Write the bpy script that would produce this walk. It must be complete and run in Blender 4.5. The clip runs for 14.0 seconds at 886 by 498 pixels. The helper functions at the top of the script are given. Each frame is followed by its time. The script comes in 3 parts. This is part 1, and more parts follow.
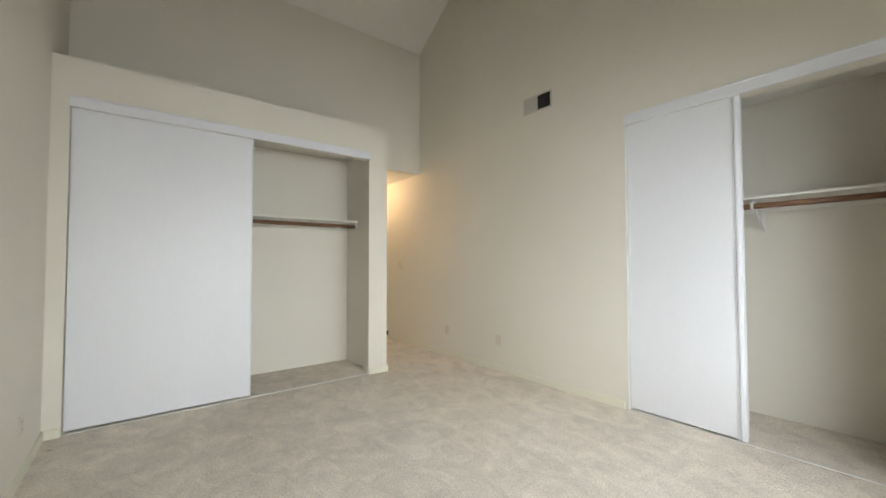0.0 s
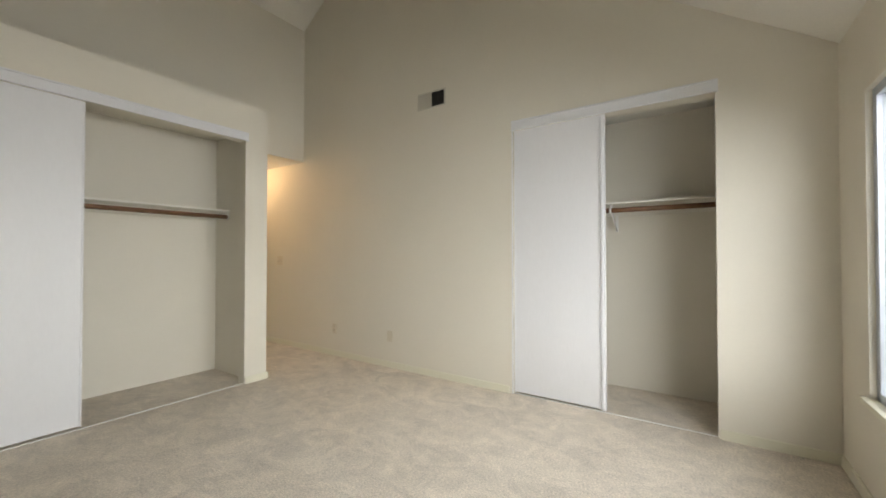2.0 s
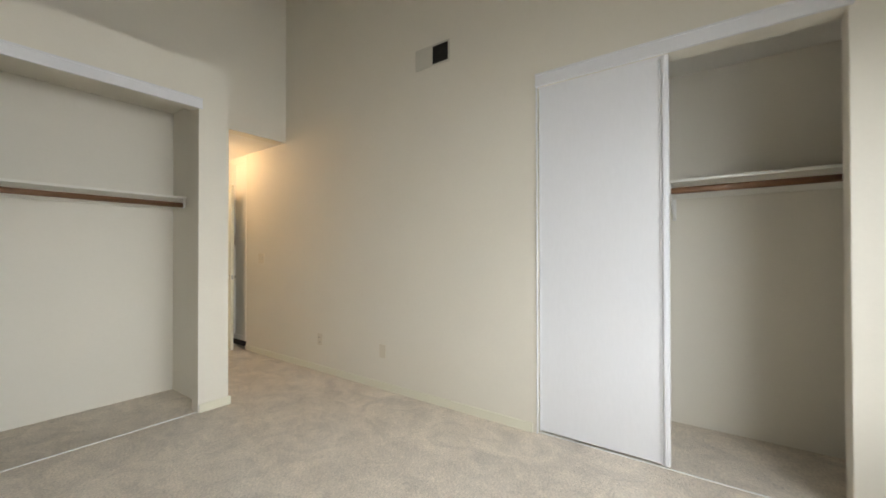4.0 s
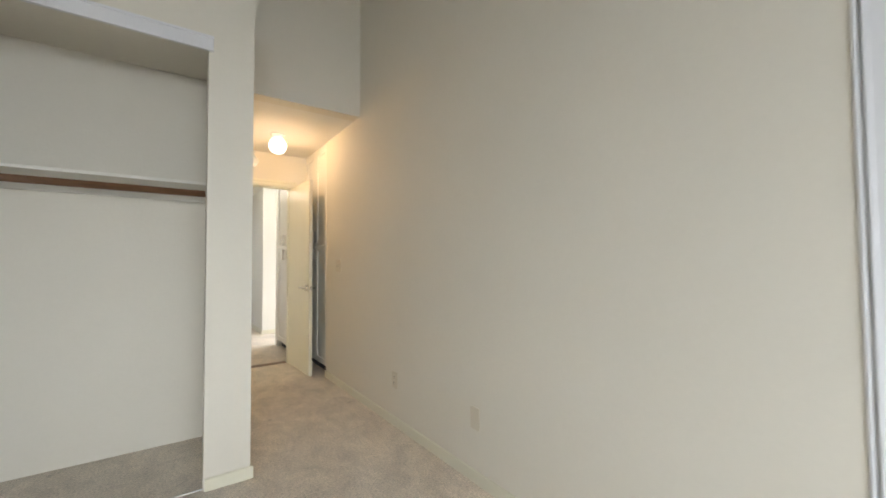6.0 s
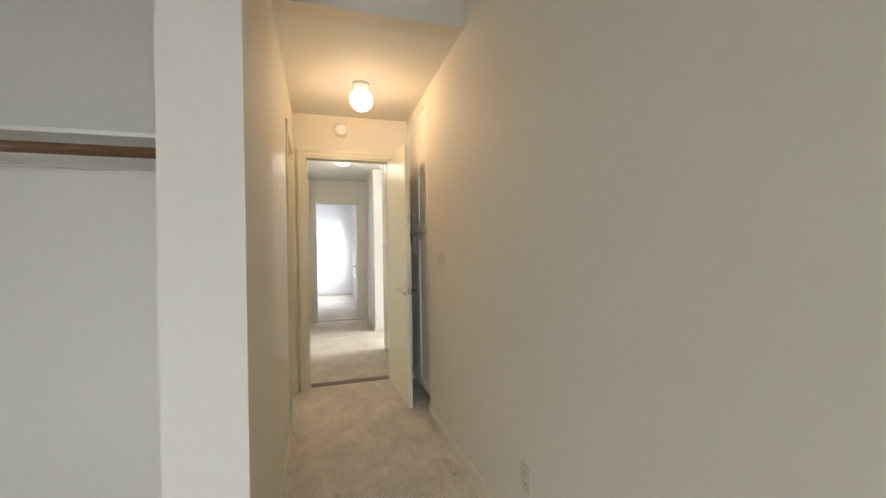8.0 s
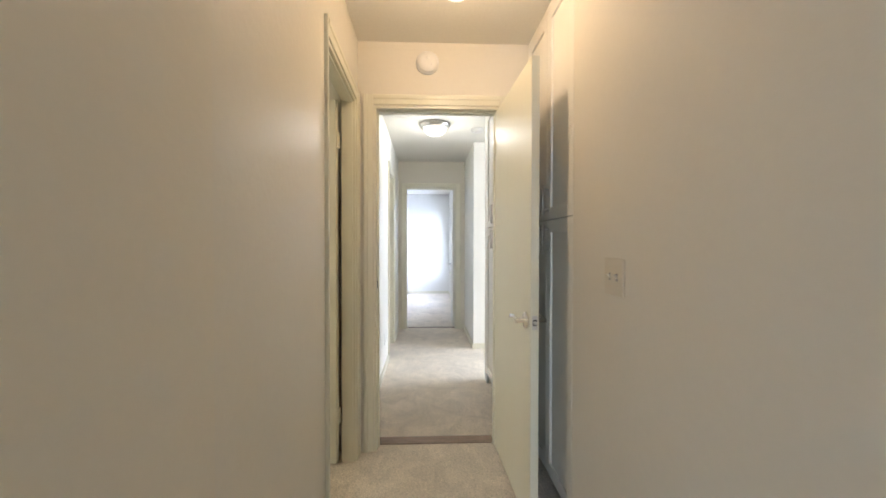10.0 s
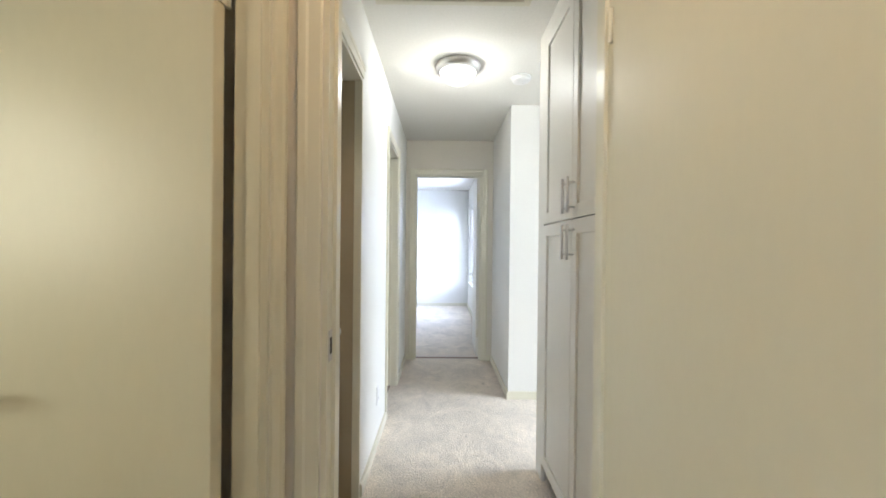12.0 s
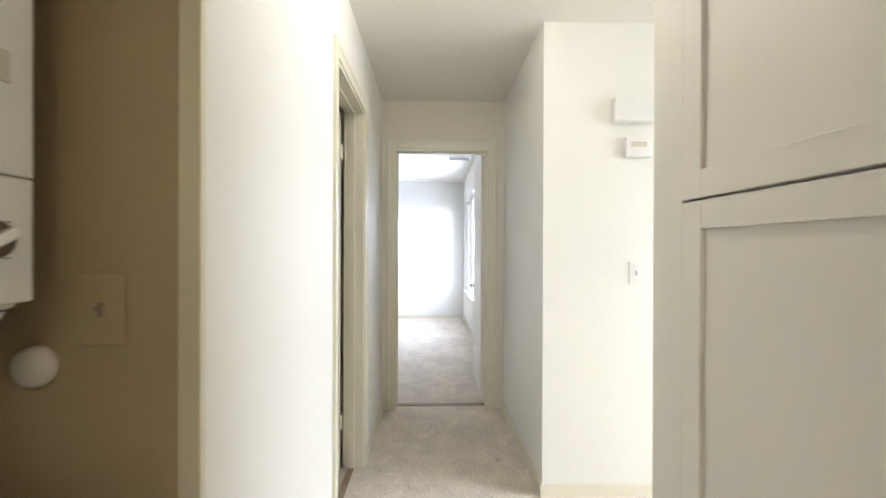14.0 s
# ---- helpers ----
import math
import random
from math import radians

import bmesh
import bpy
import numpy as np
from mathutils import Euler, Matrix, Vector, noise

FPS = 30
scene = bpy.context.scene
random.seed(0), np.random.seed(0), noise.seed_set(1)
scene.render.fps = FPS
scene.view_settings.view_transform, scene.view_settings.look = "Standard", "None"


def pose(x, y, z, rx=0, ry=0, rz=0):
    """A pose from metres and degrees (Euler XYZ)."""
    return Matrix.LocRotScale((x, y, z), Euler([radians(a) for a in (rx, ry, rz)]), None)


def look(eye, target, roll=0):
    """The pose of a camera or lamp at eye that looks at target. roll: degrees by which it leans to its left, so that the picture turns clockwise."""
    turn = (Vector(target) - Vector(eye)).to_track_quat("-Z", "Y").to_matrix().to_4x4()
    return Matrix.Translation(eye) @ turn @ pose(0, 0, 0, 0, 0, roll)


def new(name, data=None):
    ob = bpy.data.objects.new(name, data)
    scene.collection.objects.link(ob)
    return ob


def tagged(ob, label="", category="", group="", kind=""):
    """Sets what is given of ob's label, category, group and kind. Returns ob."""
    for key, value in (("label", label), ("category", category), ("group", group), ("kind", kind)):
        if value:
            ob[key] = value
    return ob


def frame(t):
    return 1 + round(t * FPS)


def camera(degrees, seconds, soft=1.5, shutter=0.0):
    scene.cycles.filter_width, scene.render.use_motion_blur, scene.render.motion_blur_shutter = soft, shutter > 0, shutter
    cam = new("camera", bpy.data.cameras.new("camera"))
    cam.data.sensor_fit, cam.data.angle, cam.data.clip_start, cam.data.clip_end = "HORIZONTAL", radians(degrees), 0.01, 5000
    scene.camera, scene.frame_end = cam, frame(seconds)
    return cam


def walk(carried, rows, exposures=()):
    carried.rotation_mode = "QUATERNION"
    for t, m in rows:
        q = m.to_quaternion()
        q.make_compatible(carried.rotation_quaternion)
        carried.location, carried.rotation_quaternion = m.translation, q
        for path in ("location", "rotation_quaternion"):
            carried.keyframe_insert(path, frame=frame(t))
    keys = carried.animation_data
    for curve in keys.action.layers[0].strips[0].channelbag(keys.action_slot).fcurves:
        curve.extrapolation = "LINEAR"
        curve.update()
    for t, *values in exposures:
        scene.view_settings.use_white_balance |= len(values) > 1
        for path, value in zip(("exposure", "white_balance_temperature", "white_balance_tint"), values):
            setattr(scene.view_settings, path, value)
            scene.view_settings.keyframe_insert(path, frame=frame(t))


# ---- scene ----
cam = camera(97.9, 14.0, soft=1.6, shutter=0.4)
PATH = [
    (0, (0.139, 0.292, 1.2), (1.379, 1.86, 1.263), -0.1),
    (0.5, (0.149, 0.297, 1.23), (1.498, 1.773, 1.279), -0.1),
    (1, (0.134, 0.334, 1.226), (1.602, 1.69, 1.283), 0.1),
    (1.5, (0.121, 0.372, 1.216), (1.689, 1.612, 1.272), 0.3),
    (2, (0.104, 0.434, 1.216), (1.761, 1.553, 1.246), -0.0),
    (2.2, (0.105, 0.46, 1.219), (1.791, 1.536, 1.229), -0.1),
    (4.3, (1.013, 0.903, 1.206), (2.592, 2.13, 1.222), 0.0),
    (4.5, (1.15, 0.96, 1.254), (2.678, 2.252, 1.251), -0.2),
    (5, (1.392, 1.158, 1.234), (2.82, 2.558, 1.254), 0.4),
    (5.5, (1.7, 1.41, 1.184), (3.014, 2.917, 1.226), -0.4),
    (6, (1.91, 1.665, 1.166), (3.075, 3.289, 1.234), -0.4),
    (6.5, (2.029, 1.923, 1.231), (3.083, 3.622, 1.259), 0.1),
    (7, (2.215, 2.192, 1.228), (3.136, 3.967, 1.265), -0.6),
    (7.5, (2.39, 2.474, 1.243), (3.115, 4.337, 1.274), -0.4),
    (8, (2.52, 2.793, 1.229), (3.1, 4.707, 1.226), -0.9),
    (8.5, (2.635, 3.091, 1.23), (3.049, 5.048, 1.203), -0.8),
    (8.7, (2.675, 3.223, 1.241), (3.011, 5.195, 1.206), -0.3),
    (10.8, (2.638, 4.58, 1.244), (2.695, 6.579, 1.217), -0.2),
    (11, (2.632, 4.708, 1.249), (2.696, 6.707, 1.218), -0.4),
    (11.5, (2.685, 5.066, 1.272), (2.699, 7.066, 1.243), 0.3),
    (12, (2.647, 5.41, 1.25), (2.654, 7.41, 1.241), 0.6),
    (12.5, (2.631, 5.728, 1.29), (2.636, 7.728, 1.271), -0.1),
    (13, (2.639, 6.04, 1.29), (2.636, 8.04, 1.279), 0.0),
    (13.5, (2.642, 6.343, 1.276), (2.686, 8.342, 1.261), 0.4),
    (14, (2.643, 6.641, 1.271), (2.699, 8.64, 1.266), 0.2),
]
EXPOSURES = [
    (0.0, 0.1, 6500, 11), (2.0, -0.05, 6900, 12), (4.5, 0.0, 6550, 12), (7.0, -0.1, 6350, 12), (8.5, -0.2, 6250, 12), (11.0, -0.05, 5450, 10), (12.5, -0.12, 5600, 10), (13.5, 0.0, 5950, 11), (14.0, -0.12, 6050, 11),
]
walk(cam, [(t, look(eye, target, roll)) for t, eye, target, roll in PATH], EXPOSURES)

# ---- world and large lights ----
SKY, WINDOW_1, LIVING, WINDOW_2, BATH, GLOBE, DOME = 0.12, 385.0, 860.0, 75.0, 13.0, 13.0, 15.0

world = bpy.data.worlds.new("sky")
scene.world = world
world.use_nodes = True
wn = world.node_tree.nodes
sky = wn.new("ShaderNodeTexSky")
sky.sky_type, sky.sun_disc, sky.sun_elevation, sky.sun_rotation = "NISHITA", False, radians(40), radians(120)
wn["Background"].inputs["Strength"].default_value = SKY
world.node_tree.links.new(sky.outputs["Color"], wn["Background"].inputs["Color"])


def window_light(name, eye, target, width, height, watts, colour):
    """Sky light, or an added fill, entering through a window opening."""
    data = bpy.data.lights.new(name, "AREA")
    data.shape, data.size, data.size_y, data.energy, data.color = "RECTANGLE", width, height, watts, colour
    ob = new(name, data)
    ob.matrix_world = look(eye, target)
    return ob


window_light("bedroom_daylight", (0.6, -2.4, 2.2), (1.8, 1.2, 1.2), 6.0, 3.4, WINDOW_1, (0.895, 0.955, 1.0))
window_light("living_daylight", (8.0, 7.92, 2.9), (3.4, 7.92, 0.4), 3.2, 2.6, LIVING, (0.95, 0.97, 1.0))
window_light("far_room_daylight", (3.40, 12.35, 1.32), (1.4, 12.0, 0.8), 1.0, 1.5, WINDOW_2, (0.74, 0.81, 1.0))
# bathroom lamp is added, warm, to brighten the open door; its window is unseen
window_light("bathroom_fill", (0.4, 5.42, 1.55), (1.9, 6.1, 1.25), 0.6, 0.85, BATH, (1.0, 0.86, 0.56))


def bulb(name, place, watts, colour, radius):
    data = bpy.data.lights.new(name, "POINT")
    data.energy, data.color, data.shadow_soft_size = watts, colour, radius
    ob = new(name, data)
    ob.location = place
    return ob


# ---- materials ----
def surface(name, colour, rough=0.6, metal=0.0, vary=0.06, scale=3.0, grain=0.0, grain_scale=200.0, bump=0.0, fine=0.0, fine_scale=900.0,
            stretch=(1, 1, 1), spots=None, spec=0.5, coat=0.0):
    """Painted, woven or metal surface: colour varied at two scales, with fine relief."""
    m = bpy.data.materials.new(name)
    m.use_nodes = True
    n, ln = m.node_tree.nodes, m.node_tree.links
    b = n["Principled BSDF"]
    co = n.new("ShaderNodeTexCoord")
    mp = n.new("ShaderNodeMapping")
    mp.inputs["Scale"].default_value = stretch
    ln.new(co.outputs["Object"], mp.inputs["Vector"])
    big = n.new("ShaderNodeTexNoise")
    big.inputs["Scale"].default_value, big.inputs["Detail"].default_value = scale, 5
    ln.new(mp.outputs["Vector"], big.inputs["Vector"])
    small = n.new("ShaderNodeTexNoise")
    small.inputs["Scale"].default_value, small.inputs["Detail"].default_value = grain_scale, 3
    ln.new(mp.outputs["Vector"], small.inputs["Vector"])

    def ramp(src, amount):
        r = n.new("ShaderNodeMapRange")
        r.inputs["From Min"].default_value, r.inputs["From Max"].default_value = 0.3, 0.7
        r.inputs["To Min"].default_value, r.inputs["To Max"].default_value = 1 - amount, 1 + amount
        ln.new(src.outputs["Fac"], r.inputs["Value"])
        return r
    mul = n.new("ShaderNodeMath")
    mul.operation = "MULTIPLY"
    ln.new(ramp(big, vary).outputs["Result"], mul.inputs[0])
    ln.new(ramp(small, grain).outputs["Result"], mul.inputs[1])
    last = mul
    if spots:
        size, low, dark = spots
        st = n.new("ShaderNodeTexNoise")
        st.inputs["Scale"].default_value, st.inputs["Detail"].default_value = size, 4
        ln.new(co.outputs["Object"], st.inputs["Vector"])
        r = n.new("ShaderNodeMapRange")
        r.inputs["From Min"].default_value, r.inputs["From Max"].default_value = low, low + 0.1
        r.inputs["To Min"].default_value, r.inputs["To Max"].default_value = 1.0, dark
        ln.new(st.outputs["Fac"], r.inputs["Value"])
        last = n.new("ShaderNodeMath")
        last.operation = "MULTIPLY"
        ln.new(mul.outputs[0], last.inputs[0])
        ln.new(r.outputs["Result"], last.inputs[1])
    vm = n.new("ShaderNodeVectorMath")
    vm.operation = "SCALE"
    vm.inputs[0].default_value = colour
    ln.new(last.outputs[0], vm.inputs["Scale"])
    ln.new(vm.outputs["Vector"], b.inputs["Base Color"])
    b.inputs["Roughness"].default_value, b.inputs["Metallic"].default_value = rough, metal
    b.inputs["Specular IOR Level"].default_value = spec
    b.inputs["Coat Weight"].default_value = coat
    if bump or fine:
        h = n.new("ShaderNodeTexNoise")
        h.inputs["Scale"].default_value, h.inputs["Detail"].default_value = fine_scale, 2
        ln.new(mp.outputs["Vector"], h.inputs["Vector"])
        add = n.new("ShaderNodeMath")
        add.operation = "MULTIPLY_ADD"
        ln.new(small.outputs["Fac"], add.inputs[0])
        add.inputs[1].default_value = bump
        sc = n.new("ShaderNodeMath")
        sc.operation = "MULTIPLY"
        ln.new(h.outputs["Fac"], sc.inputs[0])
        sc.inputs[1].default_value = fine
        ln.new(sc.outputs[0], add.inputs[2])
        bp = n.new("ShaderNodeBump")
        bp.inputs["Strength"].default_value, bp.inputs["Distance"].default_value = 1.0, 1.0
        ln.new(add.outputs[0], bp.inputs["Height"])
        ln.new(bp.outputs["Normal"], b.inputs["Normal"])
    return m


def carpet_material(name, colour):
    """Cut pile: tufts a centimetre across, brushed tread marks, a few stains."""
    m = bpy.data.materials.new(name)
    m.use_nodes = True
    n, ln = m.node_tree.nodes, m.node_tree.links
    b = n["Principled BSDF"]
    co = n.new("ShaderNodeTexCoord")

    def noise(scale, detail, rough, twist, stretch=(1, 1, 1), turn=0.0):
        mp = n.new("ShaderNodeMapping")
        mp.inputs["Scale"].default_value = stretch
        mp.inputs["Rotation"].default_value = (0, 0, radians(turn))
        ln.new(co.outputs["Object"], mp.inputs["Vector"])
        t = n.new("ShaderNodeTexNoise")
        t.inputs["Scale"].default_value, t.inputs["Detail"].default_value = scale, detail
        t.inputs["Roughness"].default_value, t.inputs["Distortion"].default_value = rough, twist
        ln.new(mp.outputs["Vector"], t.inputs["Vector"])
        return t.outputs["Fac"]

    def span(src, f0, f1, t0, t1):
        r = n.new("ShaderNodeMapRange")
        for k, v in (("From Min", f0), ("From Max", f1), ("To Min", t0), ("To Max", t1)):
            r.inputs[k].default_value = v
        ln.new(src, r.inputs["Value"])
        return r.outputs["Result"]

    def both(op, a, c):
        k = n.new("ShaderNodeMath")
        k.operation = op
        ln.new(a, k.inputs[0])
        ln.new(c, k.inputs[1])
        return k.outputs[0]

    tuft = noise(95, 3, 0.6, 0.4)
    fibre = noise(330, 2, 0.6, 0.0)
    brush = noise(5.5, 6, 0.68, 1.2, (1, 0.75, 1), 25)
    tread = noise(2.1, 5, 0.62, 1.0)
    fade = noise(0.7, 2, 0.5, 0.0)
    stain = noise(3.1, 4, 0.55, 0.3)
    shade = both("MULTIPLY", span(tuft, 0.32, 0.68, 0.78, 1.15), span(brush, 0.36, 0.66, 0.86, 1.08))
    shade = both("MULTIPLY", shade, span(tread, 0.38, 0.62, 0.94, 1.05))
    shade = both("MULTIPLY", shade, span(fade, 0.35, 0.65, 0.97, 1.03))
    shade = both("MULTIPLY", shade, span(stain, 0.66, 0.76, 1.0, 0.84))
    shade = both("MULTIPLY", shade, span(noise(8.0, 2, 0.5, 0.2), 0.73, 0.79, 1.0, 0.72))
    vm = n.new("ShaderNodeVectorMath")
    vm.operation = "SCALE"
    vm.inputs[0].default_value = colour
    ln.new(shade, vm.inputs["Scale"])
    ln.new(vm.outputs["Vector"], b.inputs["Base Color"])
    b.inputs["Roughness"].default_value = 0.95
    b.inputs["Specular IOR Level"].default_value = 0.08
    b.inputs["Sheen Weight"].default_value, b.inputs["Sheen Roughness"].default_value = 0.12, 0.6
    height = both("ADD", span(tuft, 0.25, 0.75, 0.0, 0.012), span(fibre, 0.25, 0.75, 0.0, 0.003))
    height = both("ADD", height, span(brush, 0.3, 0.7, 0.0, 0.012))
    bp = n.new("ShaderNodeBump")
    bp.inputs["Strength"].default_value, bp.inputs["Distance"].default_value = 0.7, 1.0
    ln.new(height, bp.inputs["Height"])
    ln.new(bp.outputs["Normal"], b.inputs["Normal"])
    return m


def glowing(name, colour, strength):
    m = bpy.data.materials.new(name)
    m.use_nodes = True
    b = m.node_tree.nodes["Principled BSDF"]
    b.inputs["Base Color"].default_value = (0.85, 0.85, 0.82, 1)
    b.inputs["Roughness"].default_value = 0.25
    b.inputs["Emission Color"].default_value = (*colour, 1)
    b.inputs["Emission Strength"].default_value = strength
    return m


def glass_material():
    m = bpy.data.materials.new("window_glass")
    m.use_nodes = True
    b = m.node_tree.nodes["Principled BSDF"]
    b.inputs["Transmission Weight"].default_value, b.inputs["Roughness"].default_value, b.inputs["IOR"].default_value = 1.0, 0.0, 1.05
    return m


WALL = surface("cream_wall_paint", (0.74, 0.698, 0.60), 0.66, vary=0.02, scale=1.3, grain=0.008, grain_scale=55, bump=0.0005, fine=0.00015, fine_scale=220)
HALL = surface("white_hall_paint", (0.81, 0.80, 0.75), 0.5, vary=0.015, scale=1.3, grain=0.008, grain_scale=55, bump=0.0005, fine=0.00015, fine_scale=220)
# laundry recess and its switch plate: darker and browner than the other walls
TAN = surface("tan_laundry_surface", (0.47, 0.39, 0.26), 0.5, vary=0.03, scale=1.6, grain=0.01, grain_scale=55, bump=0.0006, fine=0.0002, fine_scale=220)
SATIN = surface("satin_wall_paint", (0.72, 0.685, 0.60), 0.42, vary=0.02, scale=1.3, grain=0.008, grain_scale=45, bump=0.0011, fine=0.0002, fine_scale=190)
CEIL = surface("ceiling_paint", (0.80, 0.78, 0.715), 0.8, vary=0.02, scale=1.0, grain=0.02, grain_scale=70, bump=0.001, fine=0.0003, fine_scale=200)
TRIM = surface("cream_trim_paint", (0.74, 0.71, 0.57), 0.28, vary=0.012, scale=4, grain=0.004, grain_scale=120, stretch=(1, 1, 0.3))
WHITE = surface("white_door_paint", (0.75, 0.75, 0.76), 0.42, vary=0.015, scale=2, grain=0.012, grain_scale=90, bump=0.00025, stretch=(1, 1, 0.25))
DOOR = surface("cream_door_paint", (0.73, 0.70, 0.56), 0.40, vary=0.02, scale=3, grain=0.01, grain_scale=70, bump=0.0006, stretch=(1, 1, 0.3))
CABINET = surface("white_cabinet_paint", (0.78, 0.755, 0.68), 0.46, vary=0.015, scale=3, grain=0.006, grain_scale=90, bump=0.0003)
CARPET = carpet_material("beige_carpet", (0.85, 0.758, 0.635))
WOOD = surface("brown_wood_rod", (0.18, 0.088, 0.042), 0.45, vary=0.2, scale=14, grain=0.2, grain_scale=60, bump=0.0006, stretch=(0.15, 0.15, 1))
BOARD = surface("worn_wood_threshold", (0.28, 0.20, 0.14), 0.5, vary=0.25, scale=10, grain=0.2, grain_scale=80, bump=0.0006, stretch=(0.2, 1, 1))
PLATE = surface("ivory_plastic", (0.66, 0.60, 0.48), 0.35, vary=0.02, grain=0.01)
PLASTIC = surface("white_plastic", (0.80, 0.79, 0.76), 0.4, vary=0.02, grain=0.01)
NICKEL = surface("brushed_nickel", (0.62, 0.60, 0.57), 0.3, metal=1.0, vary=0.05, grain=0.06, grain_scale=300, stretch=(1, 1, 0.1))
ALUMINIUM = surface("grey_aluminium", (0.52, 0.55, 0.60), 0.42, metal=0.7, vary=0.06, scale=6, grain=0.03, grain_scale=200, stretch=(1, 1, 0.1))
CHROME = surface("chrome", (0.75, 0.74, 0.72), 0.14, metal=1.0, vary=0.02)
TRACK = surface("white_metal_track", (0.75, 0.74, 0.70), 0.35, vary=0.05)
DARK = surface("dark_gap", (0.03, 0.027, 0.024), 0.8, vary=0.2, scale=20)
VENT = surface("beige_vent_enamel", (0.58, 0.55, 0.47), 0.45, vary=0.03)
ENAMEL = surface("white_appliance_enamel", (0.80, 0.80, 0.78), 0.27, vary=0.01, scale=2, grain=0.004, coat=0.1)
KNOB = surface("smoky_chrome", (0.30, 0.29, 0.28), 0.28, metal=1.0, vary=0.05)
GREY = surface("grey_print", (0.25, 0.25, 0.25), 0.5)
GLASS = glass_material()
GLOBE_GLASS = glowing("lit_opal_globe", (1.0, 0.88, 0.68), 3.2)
DOME_GLASS = glowing("lit_opal_dome", (1.0, 0.92, 0.74), 1.8)
EARTH = surface("pale_concrete", (0.42, 0.41, 0.38), 0.95, vary=0.3, scale=1.5, grain=0.3, grain_scale=30)


# ---- mesh helpers ----
def box(bm, x0, x1, y0, y1, z0, z1, bevel=0.0, segments=2):
    made = bmesh.ops.create_cube(bm, size=1)["verts"]
    for v in made:
        v.co = ((x0 + x1) / 2 + v.co.x * (x1 - x0), (y0 + y1) / 2 + v.co.y * (y1 - y0), (z0 + z1) / 2 + v.co.z * (z1 - z0))
    if bevel:
        edges = list({e for v in made for e in v.link_edges})
        bmesh.ops.bevel(bm, geom=edges, offset=bevel, segments=segments, affect="EDGES", profile=0.5)
    return bm


def boxes(*rows, bevel=0.0):
    bm = bmesh.new()
    for r in rows:
        box(bm, *r, bevel=bevel)
    return bm


def prism(bm, outline, axis, a0, a1):
    """A flat outline pushed along an axis from a0 to a1; the outline's pairs are the other two coordinates in order."""
    def place(p, a):
        return {"x": (a, p[0], p[1]), "y": (p[0], a, p[1]), "z": (p[0], p[1], a)}[axis]
    lo, hi = [bm.verts.new(place(p, a0)) for p in outline], [bm.verts.new(place(p, a1)) for p in outline]
    bm.faces.new(lo)
    bm.faces.new(hi[::-1])
    for i in range(len(lo)):
        j = (i + 1) % len(lo)
        bm.faces.new((lo[i], hi[i], hi[j], lo[j]))
    bmesh.ops.recalc_face_normals(bm, faces=bm.faces)
    return bm


def turned(profile, steps=32, m=None):
    """A body of revolution about z from (radius, height) pairs."""
    bm = bmesh.new()
    rings = []
    for r, z in profile:
        if r < 1e-5:
            rings.append([bm.verts.new((0, 0, z))])
        else:
            rings.append([bm.verts.new((r * math.cos(2 * math.pi * k / steps), r * math.sin(2 * math.pi * k / steps), z)) for k in range(steps)])
    for a, b in zip(rings, rings[1:]):
        for k in range(steps):
            j = (k + 1) % steps
            q = [a[k % len(a)], a[j % len(a)], b[j % len(b)], b[k % len(b)]]
            q = [v for i, v in enumerate(q) if v not in q[:i]]
            if len(q) > 2:
                bm.faces.new(q)
    bmesh.ops.recalc_face_normals(bm, faces=bm.faces)
    for f in bm.faces:
        f.smooth = True
    if m is not None:
        bm.transform(m)
    return bm


def rod(a, b, r, steps=16, soft=0.0):
    a, b = Vector(a), Vector(b)
    turn = (b - a).to_track_quat("Z", "Y").to_matrix().to_4x4()
    h = (b - a).length
    prof = [(0, 0), (r - soft, 0), (r, soft), (r, h - soft), (r - soft, h), (0, h)] if soft else [(0, 0), (r, 0), (r, h), (0, h)]
    bm = turned(prof, steps, Matrix.Translation(a) @ turn)
    for f in bm.faces:
        f.smooth = len(f.verts) == 4
    return bm


def mesh_object(name, bm, material):
    me = bpy.data.meshes.new(name)
    bm.to_mesh(me)
    bm.free()
    me.materials.append(material)
    return new(name, me)


def part(name, bm, material, parent, label=""):
    ob = mesh_object(name, bm, material)
    ob.parent = parent
    return tagged(ob, label)


def built(name, bm, material, label="", category=""):
    return tagged(mesh_object(name, bm, material), label, category, kind="structure")


def thing(name, label, category, group="", m=None, kind=""):
    ob = new(name)
    ob.empty_display_size = 0.05
    if m is not None:
        ob.matrix_world = m
    return tagged(ob, label, category, group, kind)


# ---- plan ----
XL, XR = -0.352, 3.262          # bedroom side walls
YW, YC, YB = -0.228, 4.026, 4.773   # window wall, closet front, back wall
RIDGE_Y, RIDGE_Z, PITCH = 3.54, 4.985, 0.67
LOW, HIGH = RIDGE_Z - PITCH * (RIDGE_Y - YW), RIDGE_Z - PITCH * (YB - RIDGE_Y)
XV, YD = 2.298, 6.375           # passage wall, bedroom door wall
XH, XP, XC = 2.248, 3.19, 3.21  # hall walls
YF, YE = 9.685, 13.65           # far door wall, far room's end
TOP = 2.43
DH = 2.045


def passage_x(y):
    """Face of the closet's side and passage wall, which runs slightly out of square."""
    return XV - 0.0179 * (y - YC)


def passage_piece(bm, y0, y1, z0, z1, inner=None):
    a, b = passage_x(y0), passage_x(y1)
    return prism(bm, [(a, y0), (b, y1), (inner or b - 0.075, y1), (inner or a - 0.075, y0)], "z", z0, z1)


def roof_z(y):
    return RIDGE_Z - PITCH * abs(y - RIDGE_Y)


